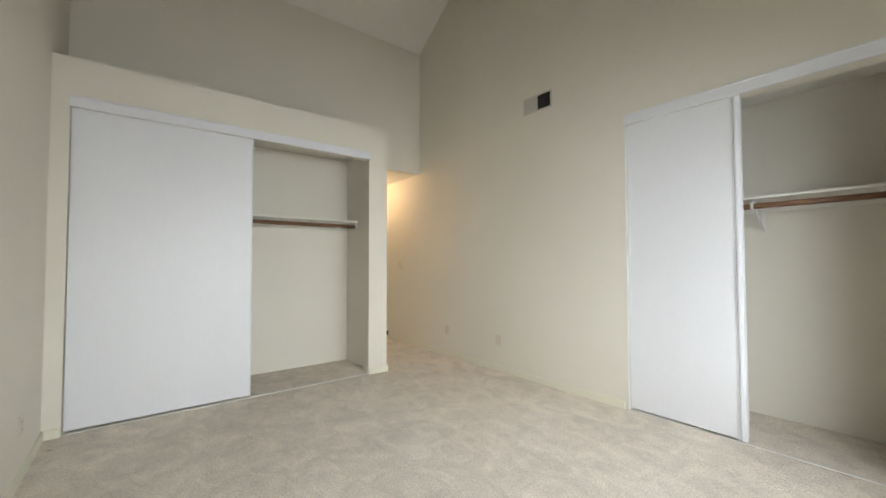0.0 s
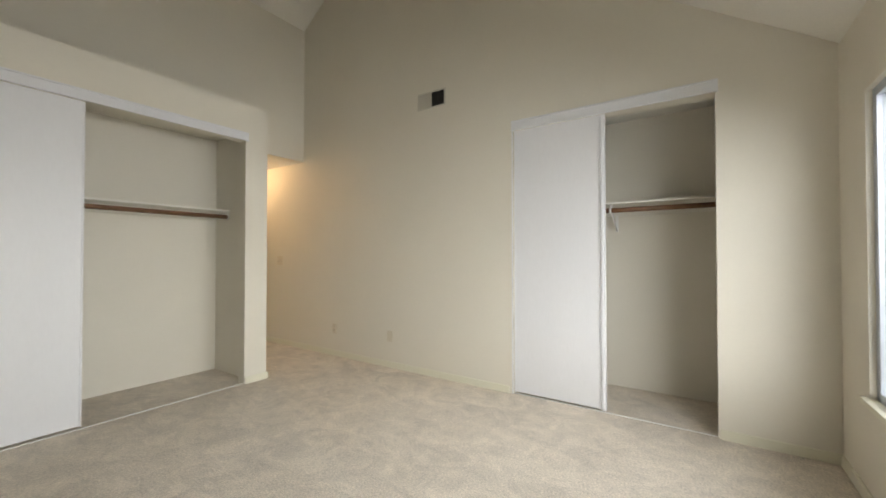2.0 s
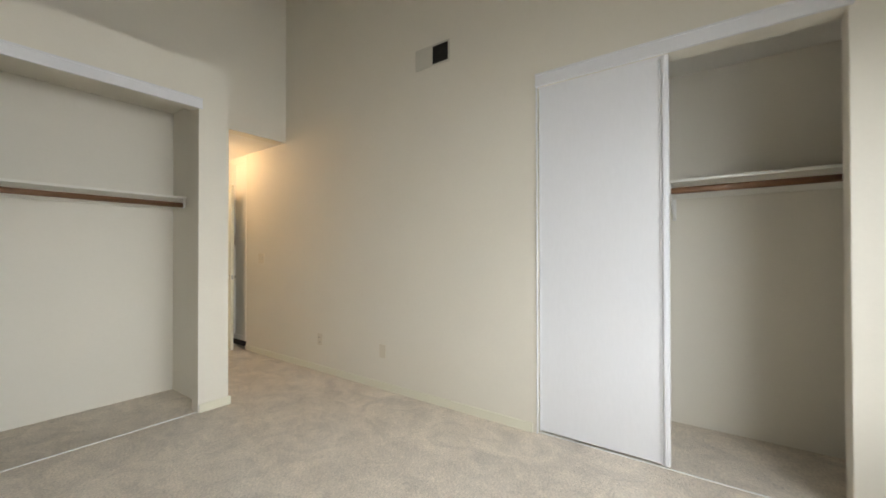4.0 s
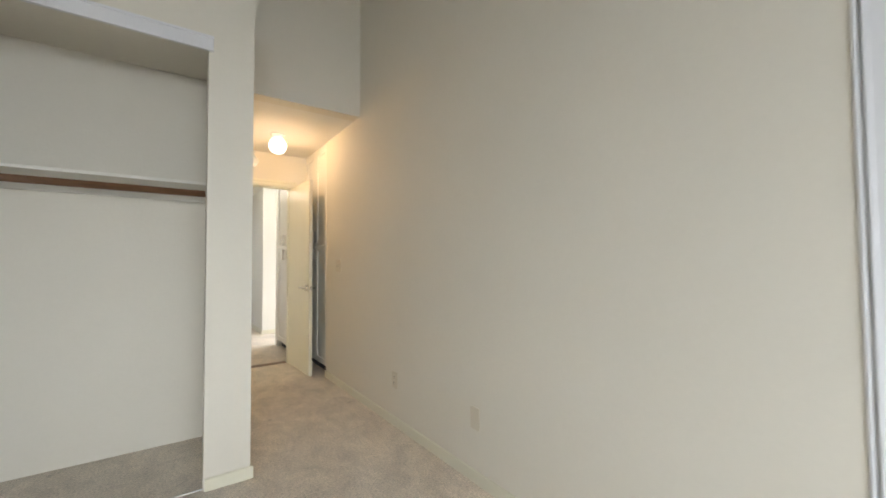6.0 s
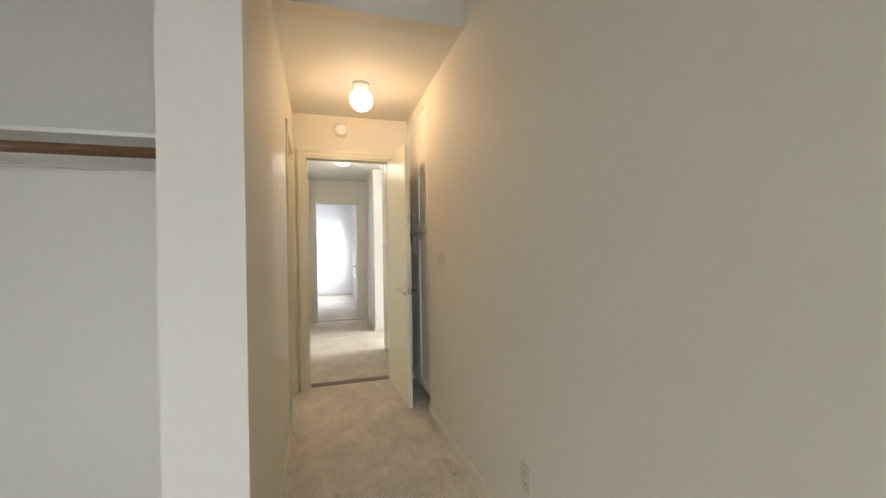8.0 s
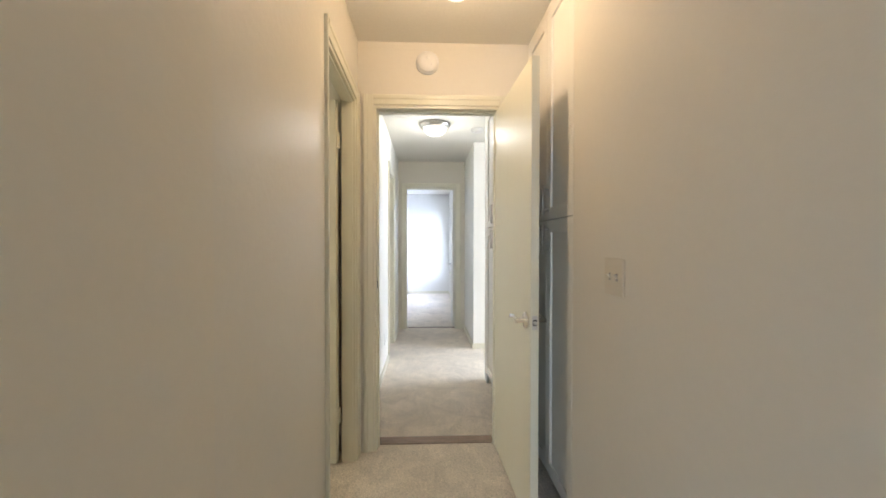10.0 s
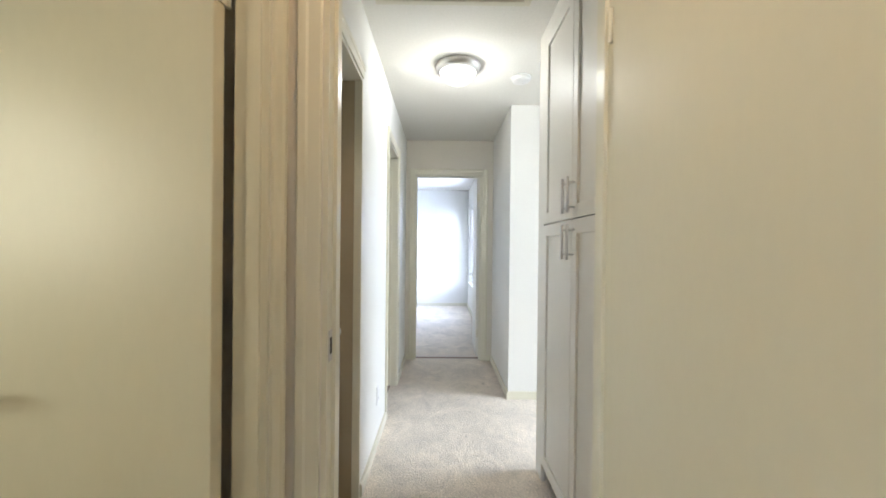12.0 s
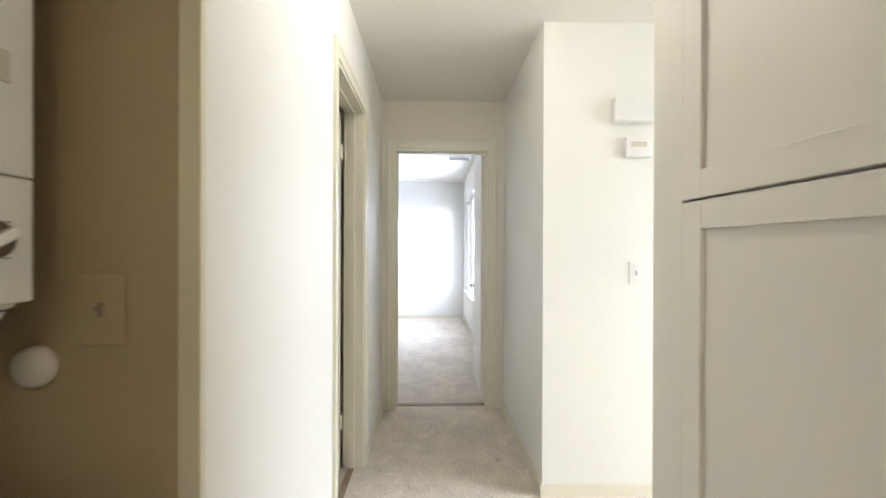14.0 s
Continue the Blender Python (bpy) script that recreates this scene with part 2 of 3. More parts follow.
built("floor", boxes((XL - 0.15, 7.0, YW - 0.15, YE + 0.15, -0.12, 0.0)), CARPET, "worn beige cut-pile carpet with mottled tread marks", "carpet")
built("ground", boxes((-400, 400, -400, 400, -0.6, -0.5)), EARTH, "pale concrete ground outside the windows", "ground")

# bedroom
bm = bmesh.new()
for y0, y1, z0 in ((YW - 0.15, 0.36, 0), (0.36, 1.825, 2.31), (1.825, RIDGE_Y, 0), (RIDGE_Y, 4.90, 0)):
    prism(bm, [(y0, z0), (y1, z0), (y1, roof_z(y1)), (y0, roof_z(y0))], "x", XR, XR + 0.13)
box(bm, XR, XR + 0.13, 4.90, 5.632, 0, TOP)
built("wall_east", bm, WALL, "tall cream painted gable wall with orange-peel texture", "wall")
bm = prism(bmesh.new(), [(YW - 0.15, 0), (4.90, 0), (4.90, roof_z(4.9)), (RIDGE_Y, RIDGE_Z), (YW - 0.15, roof_z(YW - 0.15))], "x", XL - 0.13, XL)
built("wall_west", bm, WALL, "cream painted gable wall", "wall")
WX0, WX1, WZ0, WZ1 = 0.05, 2.82, 0.515, 2.02
built("wall_south", boxes((XL, WX0, YW - 0.15, YW, 0, LOW - 0.02), (WX1, XR, YW - 0.15, YW, 0, LOW - 0.02), (WX0, WX1, YW - 0.15, YW, 0, WZ0), (WX0, WX1, YW - 0.15, YW, WZ1, LOW - 0.02)), WALL, "cream painted wall under the eaves", "wall")
built("wall_north", boxes((XL, 2.19, YB, YB + 0.127, 0, HIGH), (2.19, XR, YB, YB + 0.127, TOP, HIGH)), WALL, "tall cream back wall above the closet", "wall")
bm = bmesh.new()
prism(bm, [(YW - 0.15, roof_z(YW - 0.15)), (RIDGE_Y, RIDGE_Z), (4.9, roof_z(4.9)), (4.9, roof_z(4.9) + 0.15), (RIDGE_Y, RIDGE_Z + 0.15), (YW - 0.15, roof_z(YW - 0.15) + 0.15)], "x", XL - 0.13, XR + 0.13)
built("ceiling_vault", bm, CEIL, "pale vaulted bedroom ceiling", "ceiling")

# closet by the passage: front, side and lid
CX0, CX1, CZ = -0.254, 2.080, 2.300
bm = prism(bmesh.new(), [(XL, 0), (CX0, 0), (CX0, CZ), (CX1, CZ), (CX1, 0), (XV, 0), (XV, 2.652), (XL, 2.652)], "y", YC, YC + 0.105)
box(bm, XL, 2.172, YC + 0.105, YB, 2.44, 2.652)
passage_piece(bm, YC + 0.105, YB, 0, 2.652, 2.172)
built("wall_closet", bm, WALL, "cream closet box with a flat ledge on top", "wall")
# second closet behind the east wall
for row in ((4.0, 4.1, 0.1, 2.1, 0, 2.45), (XR + 0.13, 4.0, 0.1, 0.2, 0, 2.45), (XR + 0.13, 4.0, 2.0, 2.1, 0, 2.45)):
    built("wall_closet_east", boxes(row), WALL, "cream painted inside of the closet", "wall")
built("ceiling_closet_east", boxes((XR + 0.13, 4.1, 0.1, 2.1, 2.45, 2.55)), CEIL, "pale closet ceiling", "ceiling")

# passage by the bedroom door
BY0, BY1 = 5.604, 6.285
bm = bmesh.new()
passage_piece(bm, YB + 0.0, BY0, 0, TOP)
passage_piece(bm, BY1, YD, 0, TOP)
passage_piece(bm, BY0, BY1, DH + 0.01, TOP)
built("wall_passage", bm, SATIN, "satin cream passage wall with a roller texture", "wall")
built("ceiling_passage", boxes((XH - 0.06, XR + 0.13, YB + 0.127, YD, TOP, TOP + 0.1)), CEIL, "pale low ceiling over the passage", "ceiling")
DX0, DX1 = 2.350, 3.090
built("wall_door", boxes((XH - 0.06, DX0, YD, 6.50, 0, TOP + 0.1), (DX1, 4.0, YD, 6.50, 0, TOP + 0.1), (DX0, DX1, YD, 6.50, DH + 0.01, TOP + 0.1)), WALL, "cream wall around the bedroom door", "wall")
built("wall_linen", boxes((3.85, 3.95, 5.53, YD, 0, TOP), (XR + 0.13, 3.85, 5.53, 5.632, 0, TOP)), WALL, "plain wall behind the linen cabinet", "wall")
# unseen lid, added to stop sky light leaking in behind the linen cabinet
built("ceiling_linen", boxes((XR + 0.13, 3.95, 5.53, YD, TOP, TOP + 0.1)), CEIL, "pale unseen ceiling over the linen cabinet, keeps sky light out", "ceiling")
# bathroom shell, with an opening for the added window
built("wall_bath", boxes((0.6, 0.7, 4.9, 5.2, 0, TOP), (0.6, 0.7, 5.9, 6.5, 0, TOP), (0.6, 0.7, 5.2, 5.9, 0, 1.0), (0.6, 0.7, 5.2, 5.9, 1.9, TOP), (0.7, 2.19, 6.40, 6.5, 0, TOP)), WALL, "plain cream bathroom wall", "wall")
built("ceiling_bath", boxes((0.6, XH - 0.06, 4.9, 6.5, TOP, TOP + 0.1)), CEIL, "pale bathroom ceiling", "ceiling")

# hall
LY0, LY1 = 6.62, 7.318           # laundry opening
HY0, HY1 = 8.25, 8.885           # door further along
for row in ((XH - 0.11, XH, 6.50, LY0, 0, TOP), (XH - 0.11, XH, LY0, LY1, 2.075, TOP), (XH - 0.11, XH, LY1, HY0, 0, TOP), (XH - 0.11, XH, HY0, HY1, DH + 0.01, TOP), (XH - 0.11, XH, HY1, YF, 0, TOP)):
    built("wall_hall_west", boxes(row), HALL, "cream hall wall with two openings", "wall")
built("wall_hall_east", boxes((XC, 6.4, 8.600, 8.715, 0, TOP), (XC, XC + 0.115, 8.715, YF, 0, TOP)), HALL, "cream hall wall with an outside corner", "wall")
built("wall_living", boxes((3.80, 6.4, 6.9, 7.0, 0, TOP), (3.80, 3.90, 6.5, 6.9, 0, TOP)), HALL, "plain cream wall", "wall")
FX0, FX1 = 2.349, 3.090
built("wall_far_door", boxes((0.0, FX0, YF, YF + 0.115, 0, TOP), (FX1, XC + 0.115, YF, YF + 0.115, 0, TOP), (FX0, FX1, YF, YF + 0.115, DH + 0.005, TOP)), WALL, "cream wall around the far doorway", "wall")
built("ceiling_hall", boxes((XH - 0.11, 6.5, 6.50, YF + 0.115, TOP, TOP + 0.1)), CEIL, "pale flat hall ceiling", "ceiling")
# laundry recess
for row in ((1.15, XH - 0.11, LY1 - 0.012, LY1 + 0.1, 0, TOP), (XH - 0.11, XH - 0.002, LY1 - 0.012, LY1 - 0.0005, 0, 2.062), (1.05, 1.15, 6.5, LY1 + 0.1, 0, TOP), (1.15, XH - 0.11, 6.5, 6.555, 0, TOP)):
    built("wall_laundry", boxes(row), TAN, "tan laundry recess", "wall")
built("ceiling_laundry", boxes((1.05, XH - 0.11, 6.5, LY1 + 0.1, TOP, TOP + 0.1)), CEIL, "pale laundry ceiling", "ceiling")
# room behind the door further along
built("wall_side_room", boxes((0.6, XH - 0.11, 7.9, 8.0, 0, TOP), (0.5, 0.6, 7.9, YF, 0, TOP)), WALL, "plain cream wall", "wall")
built("ceiling_side_room", boxes((0.5, XH - 0.11, 7.9, YF, TOP, TOP + 0.1)), CEIL, "pale ceiling", "ceiling")
# far room
VY0, VY1, VZ0, VZ1 = 11.9, 13.4, 0.55, 2.08
RX = 3.215
built("wall_far_room", boxes((-0.1, RX, YE, YE + 0.12, 0, 2.46), (-0.1, 0.0, YF, YE, 0, 2.46), (RX, RX + 0.12, YF + 0.115, VY0, 0, 2.46), (RX, RX + 0.12, VY1, YE + 0.12, 0, 2.46),
                            (RX, RX + 0.12, VY0, VY1, 0, VZ0), (RX, RX + 0.12, VY0, VY1, VZ1, 2.46)), HALL, "bright cream walls of the far room", "wall")
built("ceiling_far_room", boxes((-0.1, RX + 0.12, YF + 0.115, YE + 0.12, 2.46, 2.56)), CEIL, "pale far room ceiling", "ceiling")
# living room beyond the opening: end wall round the window
built("wall_living_window", boxes((6.4, 6.5, 6.9, 7.0, 0, TOP), (6.4, 6.5, 8.85, 8.9, 0, TOP), (6.4, 6.5, 7.0, 8.85, 0, 0.4), (6.4, 6.5, 7.0, 8.85, 2.3, TOP)), HALL, "cream wall round a large window", "wall")

# ---- trim: baseboards, casings ----
def board(x0, x1, y0, y1):
    bm = boxes((x0, x1, y0, y1, 0, 0.064))
    top = [e for e in bm.edges if all(v.co.z > 0.05 for v in e.verts)]
    bmesh.ops.bevel(bm, geom=top, offset=0.004, segments=2, affect="EDGES")
    built("baseboard", bm, TRIM, "low cream painted baseboard", "baseboard")


B = 0.014
for row in ((XR - B, XR, 1.86, 5.625), (XR - B, XR, YW, 0.35), (XL, XL + B, YW, YC), (XL + B, XR - B, YW, YW + B), (XL + B, CX0 - 0.004, YC - B, YC), (CX1 + 0.006, XV + B, YC - B, YC),
            (XH, XH + B, 7.33, 8.18), (XH, XH + B, 8.955, YF), (XC - B, XC, 8.600 - B, YF), (XC, 6.3, 8.600 - B, 8.600), (0.0, RX, YE - B, YE), (RX - B, RX, 10.6, YE - B),
            (FX1 + 0.065, XC - B, YF - B, YF), (XH + B, FX0 - 0.065, YF - B, YF)):
    board(*row)


for y0, y1 in ((YC + 0.002, BY0 - 0.034), (BY1 + 0.066, YD)):
    built("baseboard", prism(bmesh.new(), [(passage_x(y0), y0), (passage_x(y1), y1), (passage_x(y1) + B, y1), (passage_x(y0) + B, y0)], "z", 0, 0.058), TRIM, "low cream painted baseboard", "baseboard")


def opening_trim(name, m, width, height, depth, back=True, far_jamb=True, sides=((0, 1.0), (1, 1.0)), label="cream painted door casing and jamb"):
    """Lining, stops and stepped casing of a doorway. Local u = x along the wall, y = 0 on the face seen first, wall behind at +y."""
    t = thing(name, label, "door frame", m=m, kind="structure")
    j = 0.012
    part("jamb", boxes((0, j, 0, depth, 0, height - j)), TRIM, t)
    if far_jamb:
        part("jamb", boxes((width - j, width, 0, depth, 0, height - j)), TRIM, t)
    part("head_jamb", boxes((0, width, 0, depth, height - j, height)), TRIM, t)
    profile = ((0.004, 0.0), (0.004, 0.007), (0.008, 0.0095), (0.036, 0.0115), (0.042, 0.0155), (0.059, 0.016), (0.064, 0.013), (0.064, 0.0))
    for y0, out in ((0.0, -1), (depth, 1)):
        if out > 0 and not back:
            continue
        for a, wide in sides:
            line = [((width + u * wide) if a else -u * wide, y0 + out * th) for u, th in profile]
            part("casing", prism(bmesh.new(), line, "z", 0, height + 0.0635), TRIM, t)
        part("head_casing", prism(bmesh.new(), [(y0 + out * th * 0.97, height + u) for u, th in profile], "x", -0.0035, width + 0.0035), TRIM, t)
    return t


def add_stops(t, width, height, y0):
    part("door_stop", boxes((0.012, 0.022, y0, y0 + 0.03, 0, height - 0.012)), TRIM, t)
    part("door_stop", boxes((width - 0.022, width - 0.012, y0, y0 + 0.03, 0, height - 0.012)), TRIM, t)
    part("door_stop", boxes((0.022, width - 0.022, y0, y0 + 0.03, height - 0.022, height - 0.012)), TRIM, t)


t = opening_trim("door_frame", pose(DX0, YD, 0), DX1 - DX0, DH + 0.01, 0.12)
add_stops(t, DX1 - DX0, DH + 0.01, 0.045)
part("strike_plate", boxes((0.0125, 0.015, 0.012, 0.040, 0.955, 1.035), bevel=0.001), NICKEL, t, "dull nickel strike plate")
part("strike_hole", boxes((0.0145, 0.0155, 0.018, 0.034, 0.974, 1.016)), DARK, t)
t = opening_trim("door_frame", pose(passage_x(BY0), BY0, 0, 0, 0, 91.02), BY1 - BY0, DH + 0.01, 0.075, sides=((0, 0.5), (1, 1.0)))
add_stops(t, BY1 - BY0, DH + 0.01, 0.015)
t = opening_trim("door_frame", pose(XH, HY0, 0, 0, 0, 90), HY1 - HY0, DH + 0.01, 0.11)
add_stops(t, HY1 - HY0, DH + 0.01, 0.05)
t = opening_trim("door_frame", pose(FX0, YF, 0), FX1 - FX0, DH + 0.005, 0.115)
add_stops(t, FX1 - FX0, DH + 0.005, 0.045)
t = opening_trim("laundry_frame", pose(XH, LY0, 0, 0, 0, 90), LY1 - LY0, 2.075, 0.11, back=False, far_jamb=False, sides=((0, 1.0),), label="cream painted casing round the laundry recess")
part("corner_bead", boxes((LY1 - LY0 - 0.014, LY1 - LY0 + 0.003, -0.004, 0.034, 0, 2.063), bevel=0.002), TRIM, t)
built("threshold", boxes((DX0 + 0.013, DX1 - 0.013, 6.447, 6.535, 0.0, 0.006), bevel=0.002), BOARD, "worn wooden strip at the carpet joint", "threshold")
built("threshold", boxes((FX0 + 0.013, FX1 - 0.013, 9.745, 9.79, 0.0, 0.006), bevel=0.002), BOARD, "thin wooden strip at the carpet joint", "threshold")
built("threshold", boxes((XH - 0.085, XH - 0.05, HY0 + 0.013, HY1 - 0.013, 0.0, 0.006), bevel=0.002), BOARD, "brown wooden strip in the side doorway", "threshold")
built("threshold", boxes((2.14, XH, LY0 + 0.013, LY1 - 0.013, 0.0, 0.005), bevel=0.002), BOARD, "bare wooden strip at the laundry recess", "threshold")

# ---- windows ----
def window(name, m, width, height, depth, label, bars=1, metal=None):
    """A sliding window in its recess: local x along, y outwards, z up from the sill."""
    t = thing(name, label, "window", m=m, kind="structure")
    f = 0.045
    y0, y1 = depth - 0.075, depth - 0.02
    part("window_frame", boxes((0, f, y0, y1, 0, height), (width - f, width, y0, y1, 0, height), (f, width - f, y0, y1, 0, f), (f, width - f, y0, y1, height - f, height), bevel=0.003), metal or PLASTIC, t)
    n = bars + 1
    w = (width - 2 * f) / n
    for k in range(bars):
        part("meeting_rail", boxes((f + w * (k + 1) - 0.02, f + w * (k + 1) + 0.02, y0 + 0.006, y1 - 0.006, f, height - f), bevel=0.003), metal or PLASTIC, t)
    for k in range(n):
        p = part("pane", boxes((f + w * k + (0.02 if k else 0), f + w * (k + 1) - (0.02 if k < bars else 0), y0 + 0.02, y0 + 0.025, f, height - f)), GLASS, t)
        p.visible_shadow = False
    part("window_sill", boxes((-0.02, width + 0.02, -0.03, -0.002, -0.022, 0.005), (0.002, width - 0.002, -0.002, y0, 0.001, 0.0055), bevel=0.002), TRIM, t)
    return t


window("window_1", pose(WX1, YW, WZ0, 0, 0, 180), WX1 - WX0, WZ1 - WZ0, 0.10, "grey aluminium framed sliding window in a shallow recess", metal=ALUMINIUM)
# unseen window, added as the opening for the bathroom's fill lamp
window("added_window", pose(0.7, 5.2, 1.0, 0, 0, 90), 0.7, 0.9, 0.1, "small white framed window, unseen, added for the bathroom fill light")
window("window_2", pose(RX, VY1, VZ0, 0, 0, -90), VY1 - VY0, VZ1 - VZ0, 0.12, "white framed window, bright with daylight")

# ---- closet fittings ----
def fascia(name, x0, x1, y0, y1, z0, z1, along):
    t = thing(name, "white painted sliding door track cover", "track cover")
    part("board", boxes((x0, x1, y0, y1, z0, z1), bevel=0.003), WHITE, t)
    if along == "x":
        part("lip", boxes((x0, x1, y0 - 0.006, y0 + 0.002, z0, z0 + 0.018), bevel=0.002), WHITE, t)
        part("bead", boxes((x0, x1, y0 - 0.008, y0 + 0.002, z1 - 0.012, z1), bevel=0.002), WHITE, t)
    else:
        part("lip", boxes((x0 - 0.006, x0 + 0.002, y0, y1, z0, z0 + 0.018), bevel=0.002), WHITE, t)
        part("bead", boxes((x0 - 0.008, x0 + 0.002, y0, y1, z1 - 0.012, z1), bevel=0.002), WHITE, t)
    return t


fascia("track_cover", CX0 - 0.004, 2.100, YC - 0.016, YC, 2.295, 2.374, "x")
fascia("track_cover", XR - 0.016, XR, 0.345, 1.833, 2.308, 2.392, "y")
part("edge_strip", boxes((XR - 0.006, XR + 0.004, 1.8235, 1.833, 0.0, 2.308), bevel=0.002), WHITE,
     thing("side_trim", "thin white upright strip beside a closet door", "trim", kind="structure"))


def sliding_door(m, width, height, label, stiles=True):
    """Flat sliding panel with narrow metal edge stiles; local x along, -y to the room."""
    t = thing("sliding_closet_door", label, "closet door", "sliding closet doors", m)
    part("panel", boxes((0.012, width - 0.012, 0.006, 0.024, 0.006, height - 0.004)), WHITE, t)
    for x0, x1, y0 in ((0, 0.012, 0.004), (width - 0.012, width, 0.0)):
        bm = boxes((x0, x1, y0, 0.032, 0, height), bevel=0.002)
        part("edge_stile", bm, WHITE, t)
    if stiles:
        bm = boxes((width - 0.03, width - 0.012, -0.006, 0.004, 0, height), (width - 0.046, width - 0.034, 0.001, 0.005, 0, height), bevel=0.0025)
        part("pull_stile", bm, WHITE, t, "white moulded finger pull edge")
    part("top_rail", boxes((0.012, width - 0.012, 0.003, 0.006, height - 0.03, height), bevel=0.001), WHITE, t)
    return t


sliding_door(pose(CX0 + 0.006, YC + 0.028, 0.014), 1.188, 2.30, "plain white sliding closet door, half closing the closet", stiles=False)
sliding_door(pose(CX0 + 0.03, YC + 0.068, 0.014), 1.17, 2.30, "plain white sliding closet door, slid behind its pair", stiles=False)
sliding_door(pose(XR + 0.012, 1.818, 0.014, 0, 0, -90), 0.755, 2.31, "plain white sliding closet door with a moulded edge")
sliding_door(pose(XR + 0.072, 1.815, 0.014, 0, 0, -90), 0.74, 2.31, "plain white sliding closet door, slid behind its pair", stiles=False)

t = thing("floor_track", "white metal sliding door track on the carpet", "door track")
part("rail", boxes((CX0, CX1, YC + 0.016, YC + 0.024, 0, 0.006), bevel=0.001), TRACK, t)
t = thing("floor_track", "white metal sliding door track on the carpet", "door track")
part("rail", boxes((XR + 0.016, XR + 0.022, 0.362, 1.82, 0, 0.006), bevel=0.001), TRACK, t)


def closet_shelf(label, m, length, depth):
    """Shelf with its cleats; local x along, y = 0 at the back wall, front at -depth."""
    t = thing("closet_shelf", label, "shelf", "closet shelves", m)
    part("board", boxes((0, length, -depth, 0, -0.018, 0), bevel=0.003), CABINET, t)
    part("cleat", boxes((0.01, length - 0.01, -0.018, 0, -0.09, -0.018), bevel=0.002), CABINET, t)
    for x0, x1 in ((0, 0.018), (length - 0.018, length)):
        part("end_cleat", boxes((x0, x1, -depth + 0.02, -0.018, -0.085, -0.018), bevel=0.002), CABINET, t)
    return t


def closet_rod(label, a, b):
    t = thing("closet_rod", label, "closet rod", "closet rods")
    part("pole", rod(a, b, 0.0205, 20), WOOD, t)
    d = (Vector(b) - Vector(a)).normalized()
    for p, s in ((a, 1), (b, -1)):
        p = Vector(p)
        part("socket", rod(p, p + d * 0.012 * s, 0.028, 20, 0.003), PLASTIC, t, "white round rod socket")
    return t


closet_shelf("white painted closet shelf above a hanging rod", pose(XL + 0.001, YB, 1.676), 2.172 - XL - 0.002, 0.29)
closet_rod("brown varnished wooden hanging rod under the shelf", (XL + 0.02, YB - 0.278, 1.604), (2.154, YB - 0.278, 1.604))
closet_shelf("white painted closet shelf on a metal bracket", pose(4.0, 1.999, 1.668, 0, 0, -90), 1.798, 0.33)
closet_rod("brown varnished wooden hanging rod under the shelf", (4.0 - 0.30, 1.98, 1.600), (4.0 - 0.30, 0.22, 1.600))
t = thing("shelf_bracket", "white metal shelf and rod bracket on the closet wall", "bracket", m=pose(4.0, 1.10, 1.648))
part("wall_arm", boxes((-0.006, 0, -0.012, 0.012, -0.22, 0), bevel=0.002), PLASTIC, t)
part("shelf_arm", boxes((-0.31, -0.006, -0.012, 0.012, -0.006, 0), bevel=0.002), PLASTIC, t)
part("brace", prism(bmesh.new(), [(-0.27, -0.05), (-0.255, -0.035), (-0.006, -0.195), (-0.006, -0.215)], "y", -0.006, 0.006), PLASTIC, t)
part("rod_hook", prism(bmesh.new(), [(-0.33, -0.02), (-0.32, -0.02), (-0.318, -0.062), (-0.282, -0.062), (-0.27, -0.006), (-0.262, -0.006), (-0.275, -0.07), (-0.325, -0.07)], "y", -0.008, 0.008), PLASTIC, t)

# ---- wall fittings ----
def plate(name, m, label, width=0.072, height=0.117, style="outlet", material=PLATE):
    """Cover plate: local x along the wall, y = 0 on the wall, front at -y."""
    t = thing(name, label, {"outlet": "outlet", "blank": "wall plate", "jack": "wall plate"}.get(style, "switch"), m=m)
    part("cover", boxes((-width / 2, width / 2, -0.006, 0, -height / 2, height / 2), bevel=0.002), material, t)
    if style == "outlet":
        for z in (-0.02, 0.02):
            p = part("socket", boxes((-0.017, 0.017, -0.0085, -0.005, z - 0.014, z + 0.014), bevel=0.003), material, t)
            part("slots", boxes((-0.008, -0.006, -0.009, -0.0083, z - 0.003, z + 0.006), (0.006, 0.008, -0.009, -0.0083, z - 0.003, z + 0.006), (-0.002, 0.002, -0.009, -0.0083, z - 0.011, z - 0.007)), DARK, p)
        part("screw", rod((0, -0.005, 0), (0, -0.0075, 0), 0.003, 10), NICKEL, t)
    elif style == "blank":
        for z in (-0.042, 0.042):
            part("screw", rod((0, -0.005, z), (0, -0.0072, z), 0.003, 10), material, t)
    else:
        gangs = {"switch": (0.0,), "double": (-0.023, 0.023)}[style]
        for x in gangs:
            part("slot", boxes((x - 0.005, x + 0.005, -0.0066, -0.0055, -0.012, 0.012)), GREY, t)
            bm = prism(bmesh.new(), [(-0.006, -0.006), (-0.006, 0.004), (-0.017, 0.012), (-0.019, 0.007)], "x", x - 0.004, x + 0.004)
            part("toggle", bm, material, t)
            for z in (-0.03, 0.03):
                part("screw", rod((x, -0.005, z), (x, -0.0072, z), 0.003, 10), material, t)
    return t


